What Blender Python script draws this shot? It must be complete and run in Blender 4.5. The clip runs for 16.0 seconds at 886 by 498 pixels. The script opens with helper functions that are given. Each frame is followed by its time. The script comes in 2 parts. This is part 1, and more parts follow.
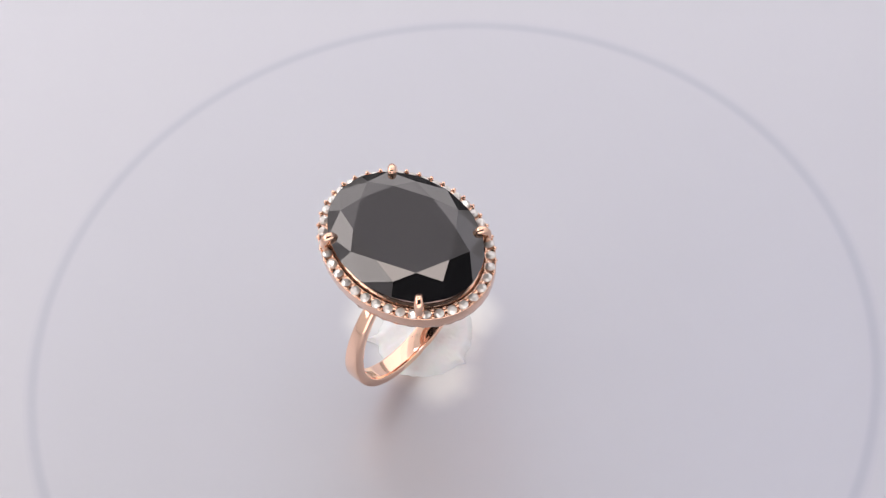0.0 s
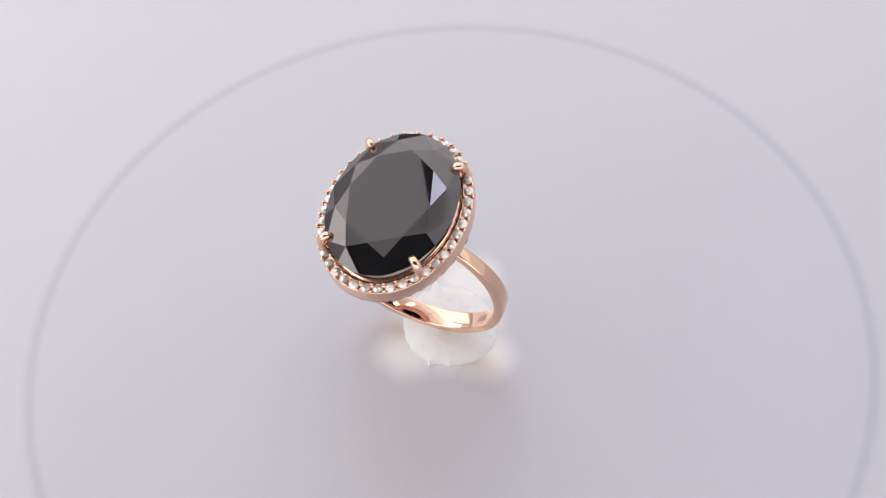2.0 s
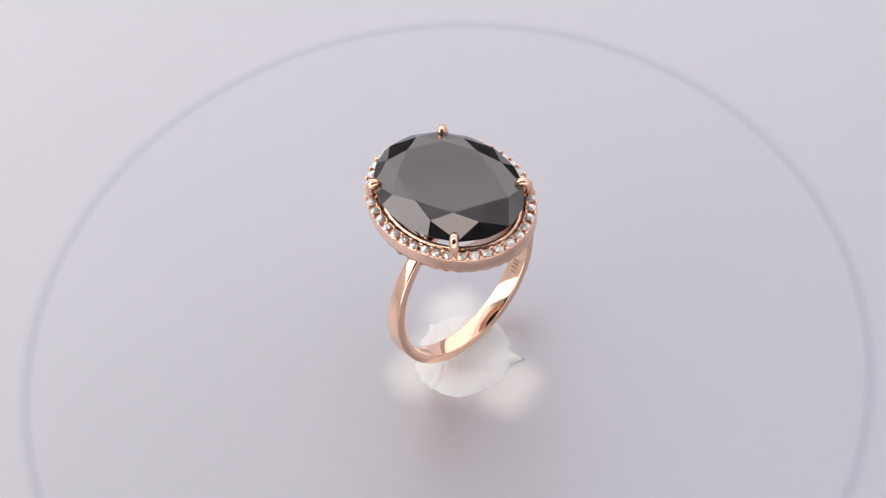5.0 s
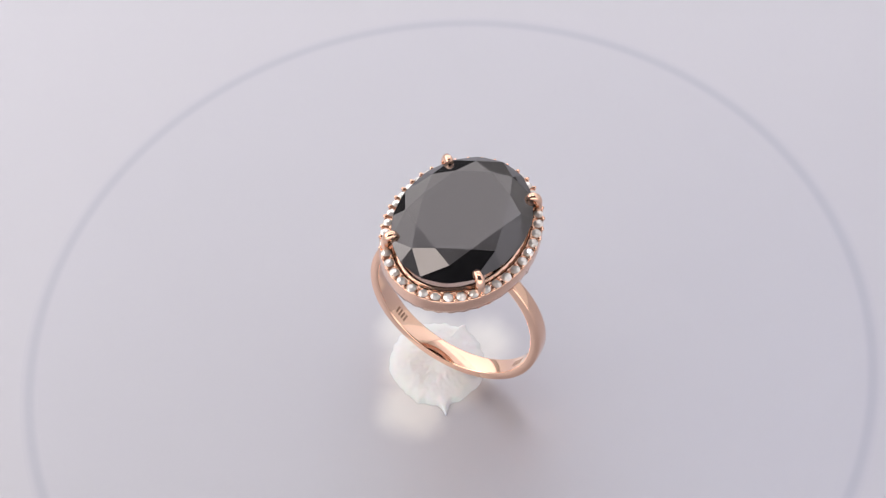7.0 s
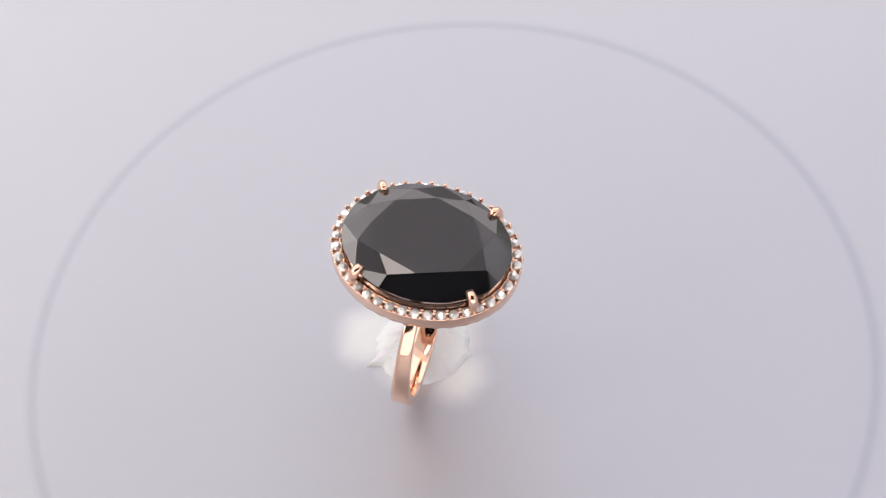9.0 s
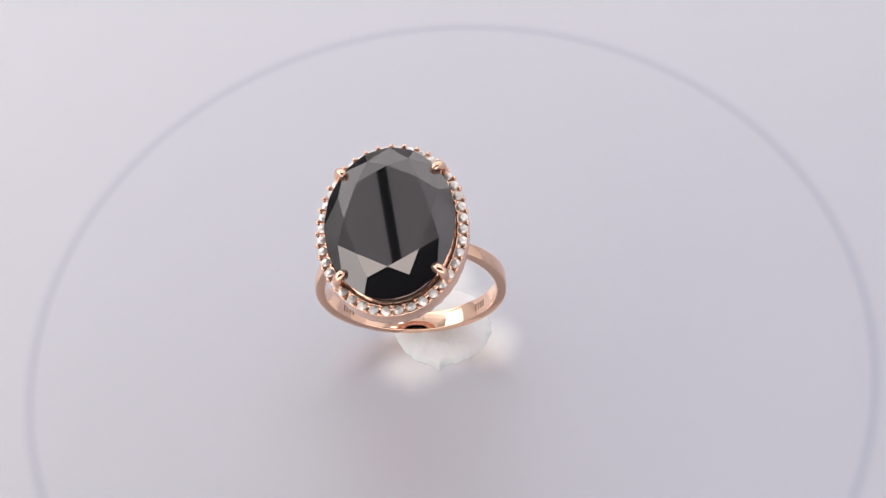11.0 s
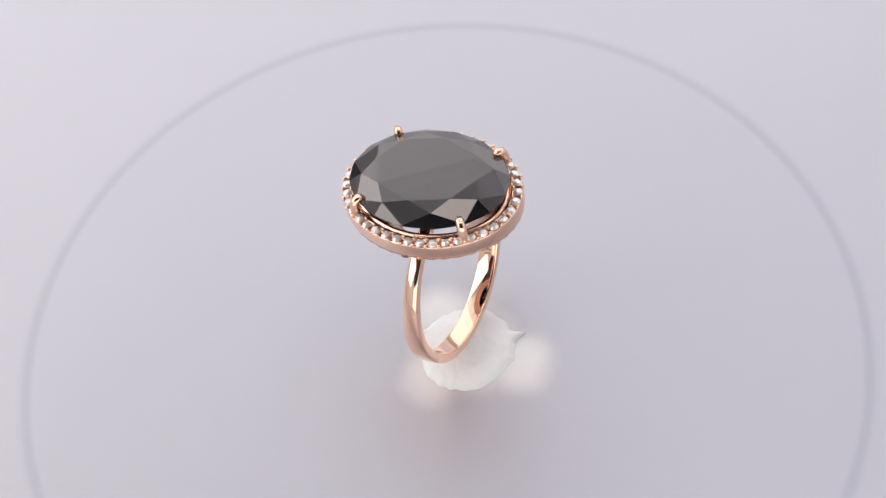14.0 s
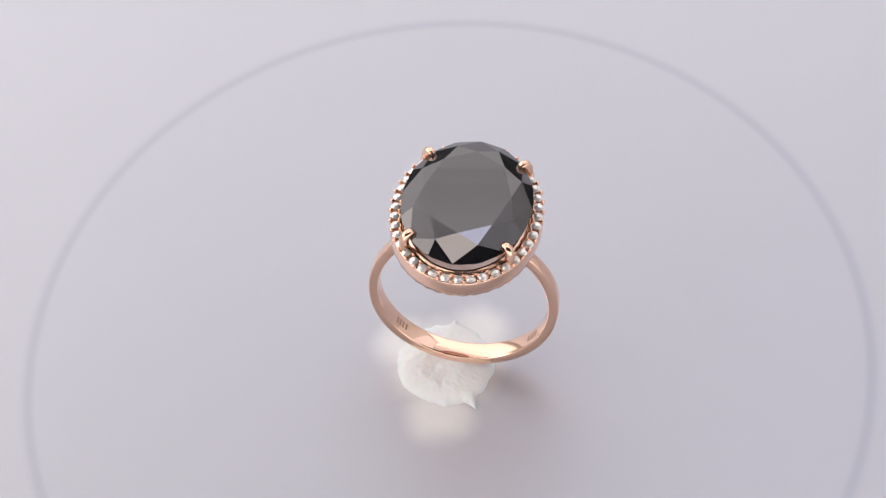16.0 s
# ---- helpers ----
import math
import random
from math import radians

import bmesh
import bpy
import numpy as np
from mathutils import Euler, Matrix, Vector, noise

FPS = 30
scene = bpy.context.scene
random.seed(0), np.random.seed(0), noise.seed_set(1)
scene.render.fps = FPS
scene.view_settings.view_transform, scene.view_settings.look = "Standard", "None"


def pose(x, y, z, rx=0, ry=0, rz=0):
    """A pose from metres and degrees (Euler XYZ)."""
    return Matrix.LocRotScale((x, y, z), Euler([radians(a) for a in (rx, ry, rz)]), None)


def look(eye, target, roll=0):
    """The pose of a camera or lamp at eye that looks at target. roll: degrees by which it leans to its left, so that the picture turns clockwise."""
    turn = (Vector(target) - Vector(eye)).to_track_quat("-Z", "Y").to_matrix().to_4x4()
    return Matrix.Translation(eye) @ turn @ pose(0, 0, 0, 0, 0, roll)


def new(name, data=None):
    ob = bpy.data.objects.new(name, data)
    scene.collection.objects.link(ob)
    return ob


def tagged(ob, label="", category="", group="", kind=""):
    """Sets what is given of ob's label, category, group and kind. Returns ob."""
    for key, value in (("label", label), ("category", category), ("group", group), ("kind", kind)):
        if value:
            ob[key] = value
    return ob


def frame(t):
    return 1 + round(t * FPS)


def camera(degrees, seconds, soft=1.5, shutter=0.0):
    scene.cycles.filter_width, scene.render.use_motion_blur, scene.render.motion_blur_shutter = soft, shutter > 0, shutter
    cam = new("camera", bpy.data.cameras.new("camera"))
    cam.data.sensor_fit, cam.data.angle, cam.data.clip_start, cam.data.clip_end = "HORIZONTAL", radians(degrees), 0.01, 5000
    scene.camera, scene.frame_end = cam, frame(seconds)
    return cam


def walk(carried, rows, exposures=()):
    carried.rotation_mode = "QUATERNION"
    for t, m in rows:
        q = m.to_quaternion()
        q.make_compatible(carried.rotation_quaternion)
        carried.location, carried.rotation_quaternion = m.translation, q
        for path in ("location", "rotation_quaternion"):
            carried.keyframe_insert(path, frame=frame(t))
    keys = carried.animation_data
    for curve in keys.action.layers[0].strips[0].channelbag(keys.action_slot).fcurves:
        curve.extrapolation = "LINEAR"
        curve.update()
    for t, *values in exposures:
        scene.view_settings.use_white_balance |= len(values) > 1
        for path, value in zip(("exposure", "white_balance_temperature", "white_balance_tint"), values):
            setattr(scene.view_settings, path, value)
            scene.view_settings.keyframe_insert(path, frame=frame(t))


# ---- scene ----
MM = 0.001


def v3(x, y, z):
    return Vector((x * MM, y * MM, z * MM))


# ---- camera, standing still ----
PITCH, YAW = 0.970051, 0.010261
EYE = v3(0, -101.149, 165.231)
AIM = EYE + 0.18 * Vector((math.cos(PITCH) * math.sin(YAW), math.cos(PITCH) * math.cos(YAW), -math.sin(PITCH)))
cam = camera(26.909, 16.0, soft=1.3)
STAND = look(EYE, AIM, -7.333)
walk(cam, [(0, STAND), (16, STAND)], exposures=[(0, 0.0), (3, 0.03), (5, -0.01), (9.5, 0.0), (13, 0.01), (16, -0.05)])

# ---- world, and lamps added for an unseen light tent ----
world = bpy.data.worlds.new("world")
scene.world = world
world.use_nodes = True
world.node_tree.nodes["Background"].inputs[0].default_value = (0.80, 0.85, 1.0, 1)
world.node_tree.nodes["Background"].inputs[1].default_value = 0.05


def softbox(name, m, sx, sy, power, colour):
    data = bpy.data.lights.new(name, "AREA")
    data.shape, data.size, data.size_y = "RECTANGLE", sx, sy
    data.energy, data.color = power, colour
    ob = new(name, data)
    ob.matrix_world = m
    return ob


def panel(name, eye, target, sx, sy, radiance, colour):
    """An unseen area lamp added for the tent's light, given by its brightness."""
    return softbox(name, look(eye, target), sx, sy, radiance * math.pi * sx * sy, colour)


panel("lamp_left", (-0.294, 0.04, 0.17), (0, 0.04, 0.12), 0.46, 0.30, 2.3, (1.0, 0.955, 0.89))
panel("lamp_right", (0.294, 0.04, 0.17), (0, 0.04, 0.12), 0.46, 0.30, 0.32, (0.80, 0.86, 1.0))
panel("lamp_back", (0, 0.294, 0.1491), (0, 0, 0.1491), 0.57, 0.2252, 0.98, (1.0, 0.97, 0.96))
# unseen roof strips, dimmer to the front to grade the plate's brightness
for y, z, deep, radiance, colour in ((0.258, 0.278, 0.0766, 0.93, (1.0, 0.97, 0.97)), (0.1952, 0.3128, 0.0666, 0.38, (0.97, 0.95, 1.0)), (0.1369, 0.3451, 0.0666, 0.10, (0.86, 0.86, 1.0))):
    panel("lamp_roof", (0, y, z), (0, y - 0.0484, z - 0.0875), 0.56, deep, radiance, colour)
# unseen front panel, added to brighten the gold and the putty
panel("fill_front", (0, -0.294, 0.10), (0, 0, 0.10), 0.57, 0.17, 1.15, (1.0, 0.94, 0.89))
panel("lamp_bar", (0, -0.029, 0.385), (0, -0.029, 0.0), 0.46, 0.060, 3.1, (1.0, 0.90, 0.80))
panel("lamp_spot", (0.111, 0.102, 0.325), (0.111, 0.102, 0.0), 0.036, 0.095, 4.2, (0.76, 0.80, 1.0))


# ---- materials ----
def material(name, base, rough, metal=0.0, ior=1.5, grain=0.0, size=1000.0, bump=0.0, transmission=0.0, sss=0.0):
    m = bpy.data.materials.new(name)
    m.use_nodes = True
    n, l = m.node_tree.nodes, m.node_tree.links
    b = n["Principled BSDF"]
    b.inputs["Base Color"].default_value = (*base, 1)
    b.inputs["Roughness"].default_value = rough
    b.inputs["Metallic"].default_value = metal
    b.inputs["IOR"].default_value = ior
    b.inputs["Transmission Weight"].default_value = transmission
    if sss:
        b.inputs["Subsurface Weight"].default_value = sss
        b.inputs["Subsurface Scale"].default_value = 0.001
    if grain or bump:
        co = n.new("ShaderNodeTexCoord")
        fine, broad = n.new("ShaderNodeTexNoise"), n.new("ShaderNodeTexNoise")
        fine.inputs["Scale"].default_value, broad.inputs["Scale"].default_value = size, size * 0.12
        fine.inputs["Detail"].default_value = 6
        both = n.new("ShaderNodeMath")
        l.new(co.outputs["Object"], fine.inputs["Vector"])
        l.new(co.outputs["Object"], broad.inputs["Vector"])
        l.new(fine.outputs[0], both.inputs[0])
        l.new(broad.outputs[0], both.inputs[1])
        if grain:
            mix = n.new("ShaderNodeMix")
            mix.data_type = "RGBA"
            low = tuple(c * (1 - grain) for c in base)
            mix.inputs[6].default_value, mix.inputs[7].default_value = (*low, 1), (*base, 1)
            half = n.new("ShaderNodeMath")
            half.operation = "MULTIPLY"
            half.inputs[1].default_value = 0.5
            l.new(both.outputs[0], half.inputs[0])
            l.new(half.outputs[0], mix.inputs[0])
            l.new(mix.outputs[2], b.inputs["Base Color"])
            ramp = n.new("ShaderNodeMapRange")
            ramp.inputs[1].default_value, ramp.inputs[2].default_value = 0.6, 1.4
            ramp.inputs[3].default_value, ramp.inputs[4].default_value = rough * (1 - 2 * grain), rough * (1 + 2 * grain)
            l.new(both.outputs[0], ramp.inputs[0])
            l.new(ramp.outputs[0], b.inputs["Roughness"])
        if bump:
            bp = n.new("ShaderNodeBump")
            bp.inputs["Strength"].default_value = bump
            bp.inputs["Distance"].default_value = 0.0001
            l.new(both.outputs[0], bp.inputs["Height"])
            l.new(bp.outputs[0], b.inputs["Normal"])
    return m


GOLD = material("rose_gold", (0.98, 0.655, 0.50), 0.07, metal=1, grain=0.06, size=900, bump=0.02)
GOLD_CAST = material("rose_gold_cast", (0.98, 0.655, 0.51), 0.20, metal=1, grain=0.10, size=1500, bump=0.10)
DARK_MARK = material("engraved_mark", (0.42, 0.27, 0.20), 0.4, metal=1)
BLACK_GEM = material("black_gem", (0.006, 0.006, 0.007), 0.02, ior=2.02)
BLACK_GEM.node_tree.nodes["Principled BSDF"].inputs["Specular Tint"].default_value = (1.0, 0.945, 0.985, 1)
CLEAR_GEM = material("clear_gem", (1.0, 0.96, 0.95), 0.02, ior=2.4, metal=0.36, transmission=0.08)
PUTTY = material("white_putty", (0.84, 0.835, 0.86), 0.42, grain=0.05, size=700, bump=0.5, sss=0.12)
PLATE = material("satin_plate", (0.497, 0.497, 0.556), 0.44, metal=0.68, grain=0.01, size=120)


def soft_spots(m, colour, spots):
    """Soft-edged round spots (x, y, radius in mm) of another colour."""
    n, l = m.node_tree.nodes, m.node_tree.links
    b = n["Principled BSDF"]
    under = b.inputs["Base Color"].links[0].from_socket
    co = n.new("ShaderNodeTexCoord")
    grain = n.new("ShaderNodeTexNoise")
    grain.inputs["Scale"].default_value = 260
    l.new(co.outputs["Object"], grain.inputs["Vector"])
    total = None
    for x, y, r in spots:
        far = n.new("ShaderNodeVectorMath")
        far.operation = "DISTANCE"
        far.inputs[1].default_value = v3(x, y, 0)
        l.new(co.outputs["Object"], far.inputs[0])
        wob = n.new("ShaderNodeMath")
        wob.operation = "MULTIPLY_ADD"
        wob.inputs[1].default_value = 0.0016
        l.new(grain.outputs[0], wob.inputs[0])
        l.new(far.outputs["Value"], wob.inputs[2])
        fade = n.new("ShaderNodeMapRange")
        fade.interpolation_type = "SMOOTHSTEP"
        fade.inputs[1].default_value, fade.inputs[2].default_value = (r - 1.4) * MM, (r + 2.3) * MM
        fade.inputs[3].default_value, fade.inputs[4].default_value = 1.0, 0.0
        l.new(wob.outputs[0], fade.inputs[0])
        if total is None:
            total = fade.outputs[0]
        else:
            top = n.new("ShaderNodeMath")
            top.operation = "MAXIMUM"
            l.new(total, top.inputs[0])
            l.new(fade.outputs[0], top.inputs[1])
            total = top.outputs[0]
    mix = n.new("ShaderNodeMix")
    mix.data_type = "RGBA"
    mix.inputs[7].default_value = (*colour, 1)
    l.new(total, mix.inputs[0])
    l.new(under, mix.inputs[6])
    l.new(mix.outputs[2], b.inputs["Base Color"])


# paler soft-edged spots on the disc round the blob
soft_spots(PLATE, (0.745, 0.74, 0.75), ((-6.3, 5.0, 3.5), (2.7, 3.2, 3.0), (-0.9, -3.6, 3.2), (-1.95, 1.2, 5.6)))
RIM = material("satin_rim", (0.497, 0.497, 0.556), 0.44, metal=0.68, grain=0.01, size=120)


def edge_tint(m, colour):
    """A darker, bluish tone along the rounded edge of the disc, fading both ways."""
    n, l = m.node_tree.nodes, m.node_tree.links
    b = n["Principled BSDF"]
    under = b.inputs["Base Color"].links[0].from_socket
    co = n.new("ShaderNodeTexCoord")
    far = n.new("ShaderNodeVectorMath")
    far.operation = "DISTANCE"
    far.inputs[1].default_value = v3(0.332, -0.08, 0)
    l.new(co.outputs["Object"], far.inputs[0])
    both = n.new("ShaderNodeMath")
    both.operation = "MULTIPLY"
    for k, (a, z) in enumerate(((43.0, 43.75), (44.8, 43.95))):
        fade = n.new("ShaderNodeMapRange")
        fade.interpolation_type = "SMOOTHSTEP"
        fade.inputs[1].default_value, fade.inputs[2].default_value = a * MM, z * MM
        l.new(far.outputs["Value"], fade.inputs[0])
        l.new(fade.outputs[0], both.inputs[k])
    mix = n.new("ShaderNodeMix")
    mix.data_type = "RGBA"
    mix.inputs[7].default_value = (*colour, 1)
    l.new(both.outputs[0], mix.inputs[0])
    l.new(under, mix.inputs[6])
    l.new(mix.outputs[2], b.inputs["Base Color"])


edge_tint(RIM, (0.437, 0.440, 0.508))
TABLE = material("satin_board", (0.510, 0.508, 0.564), 0.44, metal=0.68, grain=0.01, size=60)
FABRIC = material("tent_fabric", (0.82, 0.82, 0.82), 0.9, grain=0.05, size=200)
DARK_UNSEEN = material("dark_unseen", (0.03, 0.03, 0.035), 0.9, grain=0.3, size=200)


# ---- mesh helpers ----
def part(name, bm, mat, parent=None, label="", smooth=True):
    bmesh.ops.recalc_face_normals(bm, faces=bm.faces)
    me = bpy.data.meshes.new(name)
    bm.to_mesh(me)
    bm.free()
    me.materials.append(mat)
    if smooth:
        me.polygons.foreach_set("use_smooth", [True] * len(me.polygons))
    ob = new(name, me)
    ob.parent = parent
    if label:
        tagged(ob, label)
    return ob


def share(name, me, parent, m, label=""):
    ob = new(name, me)
    ob.parent = parent
    ob.matrix_basis = m
    if label:
        tagged(ob, label)
    return ob


def loft(bm, rings, closed_path=False, closed_section=True, caps=True):
    """Skin a row of sections, each a list of points of equal number."""
    rows = [[bm.verts.new(p) for p in ring] for ring in rings]
    count = len(rows[0])
    pairs = list(zip(rows, rows[1:])) + ([(rows[-1], rows[0])] if closed_path else [])
    for a, b in pairs:
        for k in range(count if closed_section else count - 1):
            j = (k + 1) % count
            bm.faces.new((a[k], a[j], b[j], b[k]))
    if caps and not closed_path:
        bm.faces.new(rows[0])
        bm.faces.new(rows[-1])
    return rows


def box(bm, x0, x1, y0, y1, z0, z1):
    c = [bm.verts.new((x, y, z)) for x in (x0, x1) for y in (y0, y1) for z in (z0, z1)]
    for f in ((0, 1, 3, 2), (4, 6, 7, 5), (0, 4, 5, 1), (2, 3, 7, 6), (0, 2, 6, 4), (1, 5, 7, 3)):
        bm.faces.new([c[i] for i in f])


# ---- the tent: board, walls, ceiling ----
def slab(name, x0, x1, y0, y1, z0, z1, mat, label, category):
    bm = bmesh.new()
    box(bm, x0, x1, y0, y1, z0, z1)
    return tagged(part(name, bm, mat, smooth=False), label, category, kind="structure")


slab("floor", -0.30, 0.30, -0.30, 0.12, -0.012, -0.00004, TABLE, "pale satin board round the turntable", "table top")
# unseen dark strip, added so the stone's back facets reflect black
slab("floor_back_added", -0.30, 0.30, 0.12, 0.30, -0.012, -0.004, DARK_UNSEEN, "unseen dark strip behind the board, added for black reflections", "floor")
slab("wall_back", -0.30, 0.30, 0.30, 0.304, -0.012, 0.262, FABRIC, "plain white fabric wall of a light tent", "wall")
slab("wall_left", -0.304, -0.30, -0.304, 0.304, -0.012, 0.42, FABRIC, "plain white fabric wall of a light tent", "wall")
slab("wall_right", 0.30, 0.304, -0.304, 0.304, -0.012, 0.42, FABRIC, "plain white fabric wall of a light tent", "wall")
slab("wall_front", -0.30, 0.30, -0.304, -0.30, -0.012, 0.20, FABRIC, "plain white fabric wall of a light tent", "wall")


def sheet(name, y0, z0, y1, z1, mat, label):
    bm = bmesh.new()
    loft(bm, [[Vector((x, y0, z0)), Vector((x, y1, z1)), Vector((x, y1, z1 + 0.004)), Vector((x, y0, z0 + 0.004))] for x in (-0.30, 0.30)])
    return tagged(part(name, bm, mat, smooth=False), label, "ceiling", kind="structure")


sheet("ceiling_back", 0.304, 0.264, 0.04, 0.41, FABRIC, "plain white sloping fabric roof of a light tent")
sheet("ceiling_middle", 0.04, 0.41, -0.045, 0.41, FABRIC, "plain white fabric top of a light tent")
# unseen dark sheet standing in for the dark camera side in reflections
sheet("ceiling_front_added", -0.045, 0.41, -0.304, 0.20, DARK_UNSEEN, "unseen dark sheet over the front, added for black reflections")
bm = bmesh.new()
tube_a, tube_b = Vector((-0.0510, 0.205, 0.3043)), Vector((-0.0565, 0.115, 0.3529))
across = Vector((1, 0, 0))
up = across.cross((tube_b - tube_a).normalized())
loft(bm, [[p + (across * math.cos(2 * math.pi * k / 12) + up * math.sin(2 * math.pi * k / 12)) * 0.0015 for k in range(12)] for p in (tube_a, tube_b)])
tagged(part("ceiling_pole", bm, DARK_UNSEEN), "thin dark pole under the tent roof", "pole", kind="structure")

# ---- turntable ----
TURN = -0.656330        # radians a second
TILT_A = Vector((0.022509, 0.018127, 0.008353))
TILT_B = Vector((0.002306, -0.000077, -0.049387))
PIVOT = v3(-0.524, -0.782, 0)


def make_turntable():
    table = tagged(new("turntable"), "pale lilac satin disc of a small turntable, turning", "turntable")
    bm = bmesh.new()
    rows = []
    profile = [(0.0, 0.0), (20, 0.0), (43.0, 0.0), (43.0, -0.035), (0.0, -0.035)]
    n = 256
    for r, z in profile:
        r = max(r, 0.02)
        rows.append([v3(0.332 + r * math.cos(2 * math.pi * k / n), -0.08 + r * math.sin(2 * math.pi * k / n), z) for k in range(n)])
    loft(bm, rows)
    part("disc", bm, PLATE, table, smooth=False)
    bm = bmesh.new()
    rows = []
    for r, z in [(43.0, -0.03), (43.0, 0.0), (43.005, 0.0), (43.3, -0.001), (43.7, -0.007), (44.1, -0.019), (44.5, -0.031), (44.9, -0.0375), (44.905, -0.0375), (44.908, -0.039), (43.05, -0.039)]:
        rows.append([v3(0.332 + r * math.cos(2 * math.pi * k / n), -0.08 + r * math.sin(2 * math.pi * k / n), z) for k in range(n)])
    rows.append(list(rows[0]))
    loft(bm, rows, caps=False)
    bmesh.ops.remove_doubles(bm, verts=bm.verts, dist=1e-8)
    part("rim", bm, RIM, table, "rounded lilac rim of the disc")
    return table


# ---- putty ----
def make_putty():
    blob = tagged(new("putty_blob"), "white kneaded putty pressed on the disc, ragged edge", "putty")
    cx, cy = -1.95, 1.40
    spikes = [(math.atan2(1.9 - cy, -8.3 - cx), 1.25, 0.07), (math.atan2(-2.97 - cy, 2.20 - cx), 0.65, 0.07)]
    n, rings = 240, 30
    rows = []
    for i in range(rings + 1):
        q = i / rings
        row = []
        for k in range(n):
            a = 2 * math.pi * k / n
            edge = 4.55 + 0.15 * math.sin(2 * a + 0.6) + 0.25 * noise.noise((math.cos(a) * 1.6, math.sin(a) * 1.6, 3.0)) + 0.22 * noise.noise((math.cos(a) * 6, math.sin(a) * 6, 9.0))
            lip = 0.0
            for sa, grow, wide in spikes:
                d = math.atan2(math.sin(a - sa), math.cos(a - sa))
                edge += grow * math.exp(-abs(d) / wide)
                lip += math.exp(-(d / 0.30) ** 2)
            r = edge * q
            x, y = r * math.cos(a), r * math.sin(a)
            lump = noise.noise((x * 0.55, y * 0.55, 1.7)) * 0.55 + (0.3 - abs(noise.noise((x * 0.8, y * 0.8, 5.1)))) * 0.4 + noise.noise((x * 2.6, y * 2.6, 8.3)) * 0.20
            grip = 0.95 * math.exp(-((cx + x + 2.75) ** 2 + (cy + y + 0.36) ** 2) / 3.0)
            z = 0.28 + (0.42 + lump * 0.38) * (1 - q ** 6) + 0.25 * lip * q ** 4 + grip
            row.append(v3(cx + x, cy + y, z))
        rows.append(row)
    rim = rows[-1]
    hub = v3(cx, cy, 0)
    for f, z in ((1.03, 0.65), (1.06, 0.28), (1.09, 0.0)):
        rows.append([Vector((hub.x + (p.x - hub.x) * f, hub.y + (p.y - hub.y) * f, p.z * z - 0.00002)) for p in rim])
    bm = bmesh.new()
    loft(bm, rows)
    bmesh.ops.remove_doubles(bm, verts=bm.verts, dist=1e-7)
    part("lump", bm, PUTTY, blob)
    return blob


# ---- ring: its own space has the long axis of the stone on x, the finger hole in the y-z plane ----
STONE_A, STONE_B = 8.0, 6.2
GIRDLE, CROWN_TOP, CULET = -1.08, 0.25, -6.3
HALO_TOP, HALO_BOTTOM = -2.50, -4.30
HALO_COUNT = 40


def oval(k, a, b, turn=0.0):
    t = 2 * math.pi * k + turn
    return a * math.cos(t), b * math.sin(t)


def brilliant(bm, a, b, table, girdle, top, culet, sides=8, thick=0.12):
    """A faceted oval stone: table, stars, kites, girdle facets, pavilion."""
    n = sides
    def ringpts(f, z, off, count):
        return [bm.verts.new(v3(a * f * math.cos(2 * math.pi * (k + off) / count), b * f * math.sin(2 * math.pi * (k + off) / count), z)) for k in range(count)]
    tab = ringpts(table, top, 0.5, n)
    mid_f = table + (1 - table) * 0.46
    mid = ringpts(mid_f, girdle + thick + (top - girdle - thick) * 0.60, 0.0, n)
    gird = ringpts(1.0, girdle + thick, 0.0, 2 * n)
    gird2 = ringpts(1.0, girdle, 0.0, 2 * n)
    bm.faces.new(tab)
    for k in range(n):
        p, q = tab[k - 1], tab[k]
        m0, m1 = mid[k], mid[(k + 1) % n]
        bm.faces.new((p, q, m0))
        g0, g1, g2 = gird[2 * k], gird[2 * k + 1], gird[(2 * k + 2) % (2 * n)]
        bm.faces.new((q, m0, g1))
        bm.faces.new((q, g1, m1))
        bm.faces.new((m0, g0, g1))
        bm.faces.new((m1, g1, g2))
    for k in range(2 * n):
        j = (k + 1) % (2 * n)
        bm.faces.new((gird[k], gird[j], gird2[j], gird2[k]))
    low = ringpts(0.42, girdle + (culet - girdle) * 0.62, 0.5, n)
    tip = bm.verts.new(v3(0, 0, culet))
    for k in range(n):
        a0, a1 = low[k - 1], low[k]
        g0, g1, g2 = gird2[2 * k], gird2[2 * k + 1], gird2[(2 * k + 2) % (2 * n)]
        bm.faces.new((a0, a1, tip))
        bm.faces.new((a0, g0, a1))
        bm.faces.new((a1, g0, g1))
        bm.faces.new((a1, g1, g2))


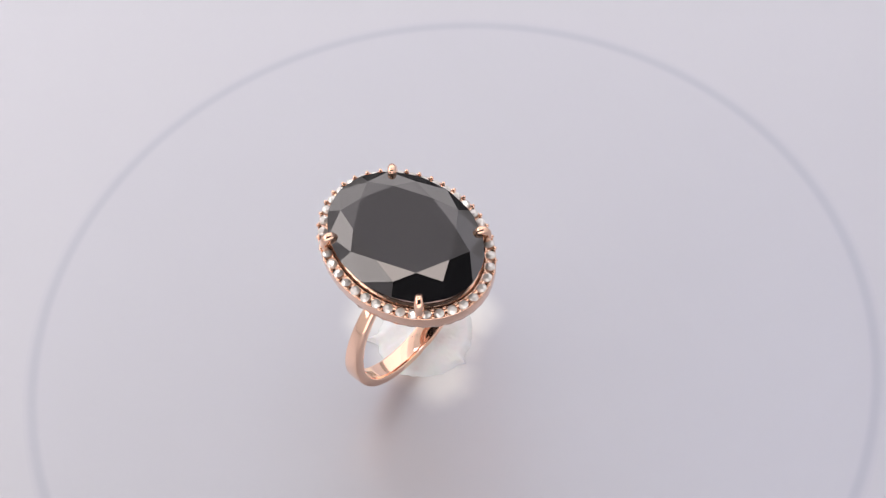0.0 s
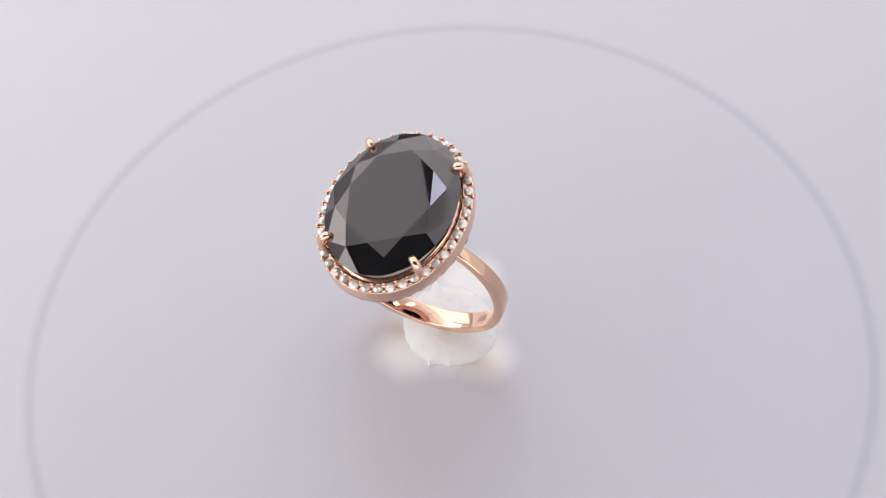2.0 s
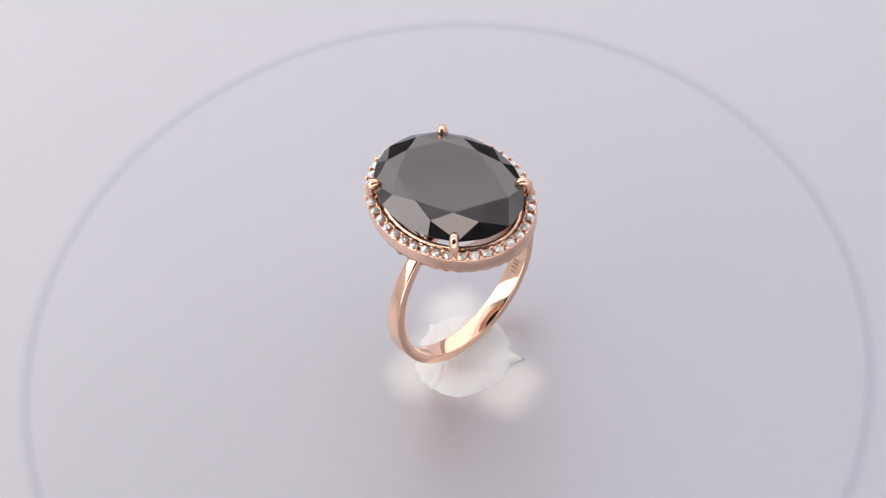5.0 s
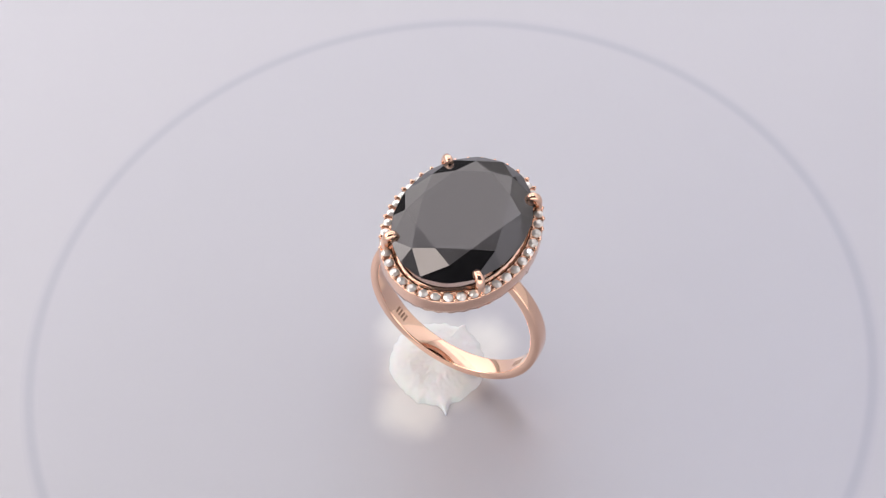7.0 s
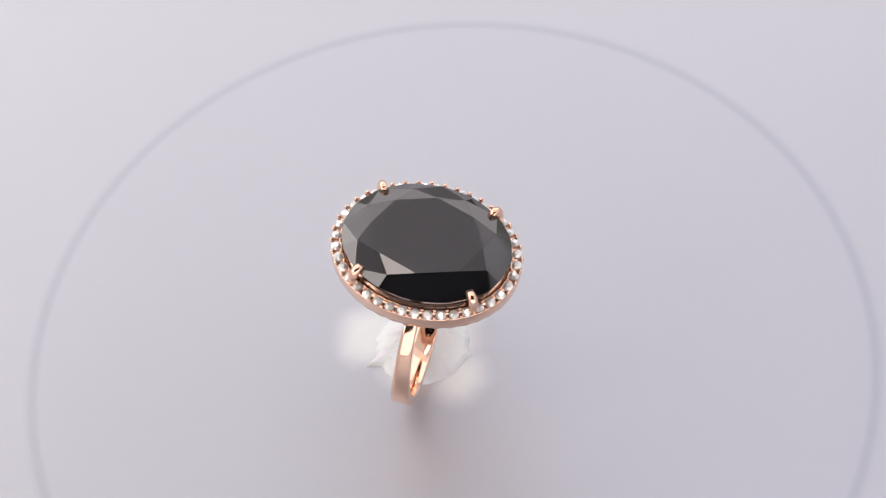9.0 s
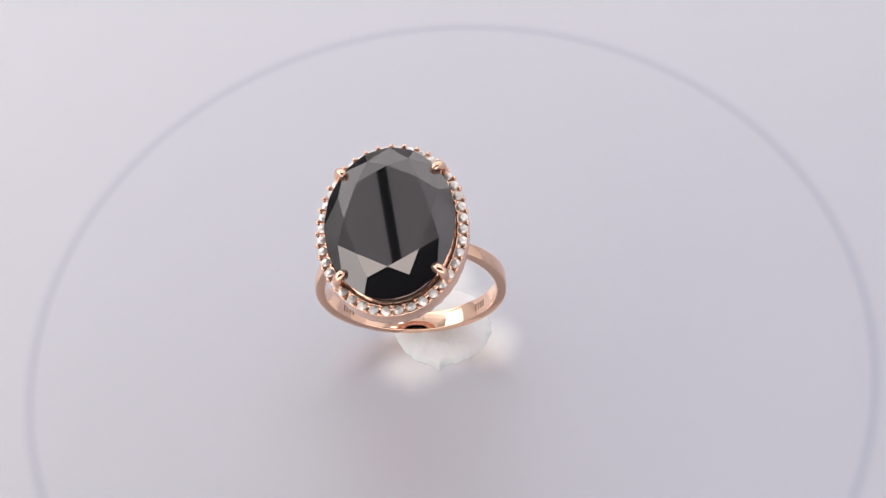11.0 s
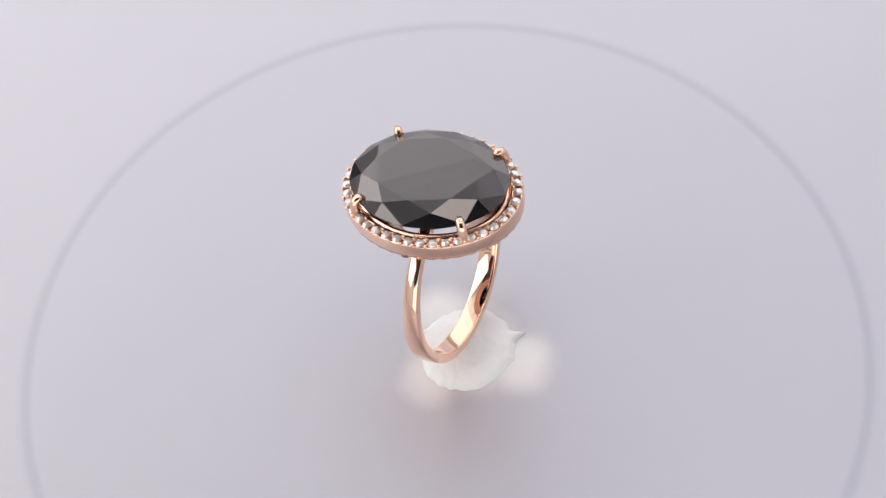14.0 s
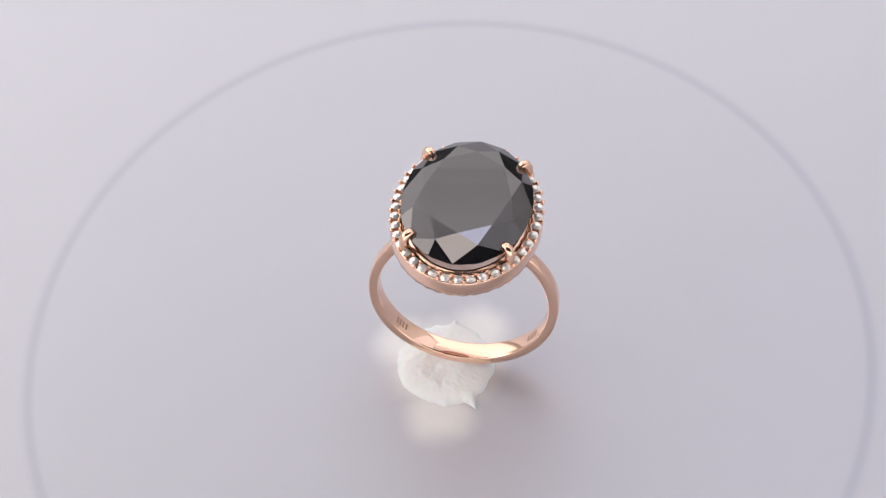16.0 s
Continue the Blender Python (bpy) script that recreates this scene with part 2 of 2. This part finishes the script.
def cut_stone(bm):
    """The oval centre stone, ground plane by plane out of an oval rod."""
    n = 160
    rod = [[v3(STONE_A * math.cos(2 * math.pi * k / n), STONE_B * math.sin(2 * math.pi * k / n), z) for k in range(n)] for z in (CULET - 1, CROWN_TOP)]
    loft(bm, rod)
    high, table, belt = CROWN_TOP - GIRDLE, 0.665, 0.045

    def grind(p, q, r):
        """Cut off what lies outside the plane through three points of a stone of radius one."""
        p, q, r = [Vector((a * STONE_A, b * STONE_B, c + GIRDLE)) for a, b, c in (p, q, r)]
        normal = (q - p).cross(r - p).normalized()
        if normal.dot(p - Vector((0, 0, GIRDLE - 1))) < 0:
            normal = -normal
        got = bmesh.ops.bisect_plane(bm, geom=bm.verts[:] + bm.edges[:] + bm.faces[:], dist=1e-8, plane_co=p * MM, plane_no=normal, clear_outer=True)
        edges = [e for e in got["geom_cut"] if isinstance(e, bmesh.types.BMEdge)]
        if len(edges) > 2:
            bmesh.ops.holes_fill(bm, edges=edges)

    def polar(r, a, z):
        return (r * math.cos(radians(a)), r * math.sin(radians(a)), z)

    mains = [0, 45, 90, 135, 180, 225, 270, 315]
    for i, a in enumerate(mains):
        b = mains[(i + 1) % 8] + (360 if i == 7 else 0)
        mid, half = (a + b) / 2, radians(b - a) / 2
        # main facet through the belt and the table's corner
        side = polar(1, a + 90, 0)
        g, c = polar(1, a, belt), polar(table, a, high)
        grind(g, c, (g[0] + side[0] * 0.1, g[1] + side[1] * 0.1, belt))
        # star facet and its two neighbours on the belt
        d = table * math.cos(half)
        reach = d + 0.555 * (1 - d)
        fall = belt + (high - belt) * (1 - reach * math.cos(half)) / (1 - table)
        tip = polar(reach, mid, fall)
        grind(polar(table, a, high), polar(table, b, high), tip)
        grind(tip, polar(1, a, belt), polar(1, mid, belt))
        grind(tip, polar(1, b, belt), polar(1, mid, belt))
    deep = CULET - GIRDLE
    for i in range(16):
        a = 22.5 * i + 11.25
        side = polar(1, a + 90, 0)
        g = polar(1, a, 0)
        grind(g, (0.12 * g[0], 0.12 * g[1], deep), (g[0] + side[0] * 0.1, g[1] + side[1] * 0.1, 0))


def tube(bm, path, radii, n=12, side=None):
    rings = []
    for i, p in enumerate(path):
        d = (path[min(i + 1, len(path) - 1)] - path[max(i - 1, 0)]).normalized()
        across = side or d.cross(Vector((0, 0, 1))).normalized()
        up = across.cross(d).normalized()
        rings.append([p + (across * math.cos(2 * math.pi * k / n) + up * math.sin(2 * math.pi * k / n)) * radii[i] * MM for k in range(n)])
    loft(bm, rings)


def ball(bm, centre, r, squash=1.0):
    m = Matrix.Translation(centre) @ Matrix.Diagonal((1, 1, squash, 1))
    bmesh.ops.create_icosphere(bm, subdivisions=2, radius=r * MM, matrix=m)


def shank_path():
    """Middle line of the shank from one shoulder round below to the other: y, z and half width."""
    return [(9.06 * math.sin(radians(a)), -14.64 - 9.2 * math.cos(radians(a))) for a in range(165, -166, -5)]


def make_shank(parent):
    line = shank_path()
    rings = []
    for i, (y, z) in enumerate(line):
        y0, z0 = line[max(i - 1, 0)]
        y1, z1 = line[min(i + 1, len(line) - 1)]
        ty, tz = y1 - y0, z1 - z0
        s = math.hypot(ty, tz)
        ny, nz = -tz / s, ty / s          # outward
        if ny * y + nz * (z + 14.75) < 0:
            ny, nz = -ny, -nz
        low = min(1, max(0, (-z - 5) / 14))
        w = 0.55 + 0.47 * low
        t = 0.50
        section = []
        for u, o in ((-0.86, -1), (0, -1.0), (0.86, -1), (0.97, -0.92), (1, -0.75), (1, 0.60), (0.97, 0.78), (0.90, 0.88), (0.5, 0.97), (0, 1.0), (-0.5, 0.97), (-0.90, 0.88), (-0.97, 0.78), (-1, 0.60), (-1, -0.75), (-0.97, -0.92)):
            section.append(v3(u * w, y + ny * o * t, z + nz * o * t))
        rings.append(section)
    bm = bmesh.new()
    loft(bm, rings)
    shank = part("shank", bm, GOLD, parent, "polished rose gold band")
    # worn stamps inside the band, as plain bars
    for centre in (47, -56.5):
        for k, (step, off, long) in enumerate(((-4.2, 0.0, 0.75), (-1.4, 0.0, 0.75), (1.4, 0.0, 0.75), (4.2, 0.0, 0.75))):
            a = radians(centre + step)
            y, z = 8.56 * math.sin(a), -14.64 - 8.7 * math.cos(a)
            bm = bmesh.new()
            box(bm, (off - long / 2) * MM, (off + long / 2) * MM, -0.12 * MM, 0.12 * MM, -0.02 * MM, 0.02 * MM)
            mark = part("stamp_bar", bm, DARK_MARK, shank, smooth=False)
            mark.matrix_basis = Matrix.Translation(v3(0, y, z)) @ Matrix.Rotation(a, 4, "X")
    return shank


def make_ring():
    ring = tagged(new("ring"), "rose gold halo ring with oval black faceted stone, in white putty", "ring")
    # centre stone
    bm = bmesh.new()
    cut_stone(bm)
    part("centre_stone", bm, BLACK_GEM, ring, "opaque black oval stone with polished facets", smooth=False)
    shank = make_shank(ring)
    # halo rim
    n = HALO_COUNT * 8
    profile = [(-0.22, -3.2), (-0.20, -2.8), (-0.08, HALO_TOP - 0.04), (0.10, HALO_TOP - 0.06), (0.16, HALO_TOP - 0.13), (0.88, HALO_TOP - 0.13), (0.92, HALO_TOP - 0.06), (0.97, HALO_TOP - 0.04), (1.04, -2.72), (1.06, -2.95), (1.04, -3.9), (0.95, HALO_BOTTOM), (0.2, HALO_BOTTOM), (-0.1, -4.1)]
    rings = []
    for k in range(n):
        t = 2 * math.pi * k / n
        nx, ny = math.cos(t) / STONE_A, math.sin(t) / STONE_B
        s = math.hypot(nx, ny)
        nx, ny = nx / s, ny / s
        wave = 0.5 + 0.5 * math.cos(2 * math.pi * k / 8)
        row = []
        for o, z in profile:
            if z <= HALO_BOTTOM + 0.01:
                z -= 0.16 * wave
            row.append(v3(STONE_A * math.cos(t) + nx * o, STONE_B * math.sin(t) + ny * o, z))
        rings.append(row)
    bm = bmesh.new()
    loft(bm, rings, closed_path=True)
    part("halo_rim", bm, GOLD_CAST, ring, "rose gold halo rim with scalloped lower edge")
    # halo stones at even steps along the rim
    bm = bmesh.new()
    brilliant(bm, 0.475, 0.475, 0.46, 0.0, 0.28, -0.42, thick=0.03)
    stone_me = bpy.data.meshes.new("halo_stone")
    bmesh.ops.recalc_face_normals(bm, faces=bm.faces)
    bm.to_mesh(stone_me)
    bm.free()
    stone_me.materials.append(CLEAR_GEM)
    bm = bmesh.new()
    ball(bm, Vector((0, 0, 0)), 0.20, 1.0)
    bead_me = bpy.data.meshes.new("bead")
    bm.to_mesh(bead_me)
    bm.free()
    bead_me.materials.append(GOLD)
    bead_me.polygons.foreach_set("use_smooth", [True] * len(bead_me.polygons))
    fine = 2000
    track = []
    for k in range(fine + 1):
        t = 2 * math.pi * k / fine
        nx, ny = math.cos(t) / STONE_A, math.sin(t) / STONE_B
        s = math.hypot(nx, ny)
        track.append((STONE_A * math.cos(t), STONE_B * math.sin(t), nx / s, ny / s))
    run = [0.0]
    for p, q in zip(track, track[1:]):
        run.append(run[-1] + math.hypot(q[0] + q[2] * 0.72 - p[0] - p[2] * 0.72, q[1] + q[3] * 0.72 - p[1] - p[3] * 0.72))
    def at(f):
        k = min(fine, int(np.searchsorted(run, (f % 1.0) * run[-1])))
        return track[k]
    rnd = random.Random(4)
    for k in range(HALO_COUNT):
        x, y, nx, ny = at((k + 0.5) / HALO_COUNT)
        m = Matrix.Translation(v3(x + nx * 0.56, y + ny * 0.56, HALO_TOP - 0.02)) @ Euler((rnd.uniform(-0.2, 0.2), rnd.uniform(-0.2, 0.2), rnd.uniform(0, 3))).to_matrix().to_4x4()
        share("halo_stone", stone_me, ring, m)
        x, y, nx, ny = at(k / HALO_COUNT)
        for o in (0.12, 0.99):
            share("bead", bead_me, ring, Matrix.Translation(v3(x + nx * o, y + ny * o, HALO_TOP + 0.06)))
    # prongs
    for sx, sy in ((-1, 1), (1, 1), (1, -1), (-1, -1)):
        bm = bmesh.new()
        d = Vector((5.32 * sx, 4.48 * sy, 0))
        o = Vector((5.32 * sx / STONE_A ** 2, 4.48 * sy / STONE_B ** 2, 0)).normalized()
        def along(out, z):
            return (d + o * out + Vector((0, 0, z))) * MM
        path = [along(-1.5, -6.2), along(0.0, -4.6), along(0.45, -3.2), along(0.60, -2.0), along(0.57, -1.3), along(0.40, -0.86), along(0.02, -0.66), along(-0.32, -0.70)]
        tube(bm, path, [0.42, 0.48, 0.51, 0.50, 0.48, 0.46, 0.42, 0.34], n=16, side=Vector((-o.y, o.x, 0)))
        ball(bm, along(-0.10, -0.67), 0.42, 0.85)
        part("prong", bm, GOLD, ring)
    # inner wall under the stone's edge
    rings = []
    for k in range(96):
        t = 2 * math.pi * k / 96
        end = math.cos(t) ** 2          # the basket reaches further in under the two ends
        rings.append([v3((STONE_A + o) * math.cos(t), (STONE_B + o) * math.sin(t), z) for o, z in ((-0.12, -3.05), (-0.6, -3.7), (-2.2 - 2.0 * end, -5.3 - 0.3 * end), (-2.1 - 2.0 * end, -5.45 - 0.3 * end), (-0.3, -4.1), (0.1, -3.7))])
    bm = bmesh.new()
    loft(bm, rings, closed_path=True)
    part("gallery_wall", bm, GOLD_CAST, ring)
    # collar just under the stone's edge
    rings = []
    for k in range(96):
        t = 2 * math.pi * k / 96
        rings.append([v3((STONE_A + o) * math.cos(t), (STONE_B + o) * math.sin(t), z) for o, z in ((-0.02, -3.1), (-0.20, -2.80), (-0.44, -2.48), (-0.64, -2.54), (-0.50, -3.2))])
    bm = bmesh.new()
    loft(bm, rings, closed_path=True)
    part("collar", bm, GOLD_CAST, ring)
    # gallery rail under the stone
    bm = bmesh.new()
    rings = []
    for k in range(72):
        t = 2 * math.pi * k / 72
        rings.append([v3((4.4 + 0.5 * math.cos(c)) * math.cos(t), (3.9 + 0.5 * math.cos(c)) * math.sin(t), -6.3 + 0.5 * math.sin(c)) for c in [math.pi * j / 4 for j in range(8)]])
    loft(bm, rings, closed_path=True)
    part("gallery_rail", bm, GOLD_CAST, ring)
    for sy in (-1, 1):
        bm = bmesh.new()
        tube(bm, [v3(0, 3.8 * sy, -6.3), v3(0, 5.4 * sy, -5.2), v3(0, 6.8 * sy, -4.2)], [0.6, 0.6, 0.6])
        part("gallery_strut", bm, GOLD_CAST, ring)
    return ring


ring = make_ring()
turntable = make_turntable()
putty = make_putty()

AXIS_X = Vector((0.734211, -0.669301, -0.113892))
AXIS_Y = Vector((0.677464, 0.733238, 0.058343))
AXIS_Z = Vector((0.044462, -0.119993, 0.991779))
SEAT = Matrix.Translation(v3(-1.696, -3.220, 25.345)) @ Matrix((AXIS_X, AXIS_Y, AXIS_Z)).transposed().to_4x4()


def ring_pose(t):
    """The ring turns with the disc and slowly sags in its putty."""
    s = (t - 8) / 8
    w = TILT_A * s + TILT_B * s * s
    lean = Matrix.Translation(PIVOT) @ Matrix.Rotation(w.length, 4, w.normalized() if w.length > 1e-9 else Vector((0, 0, 1))) @ Matrix.Translation(-PIVOT)
    return Matrix.Rotation(TURN * t, 4, "Z") @ lean @ SEAT


def motions():
    times = [k * 0.25 for k in range(65)]
    walk(ring, [(t, ring_pose(t)) for t in times])
    spin = [(t, Matrix.Rotation(TURN * t, 4, "Z")) for t in times]
    walk(turntable, spin)
    walk(putty, spin)


motions()
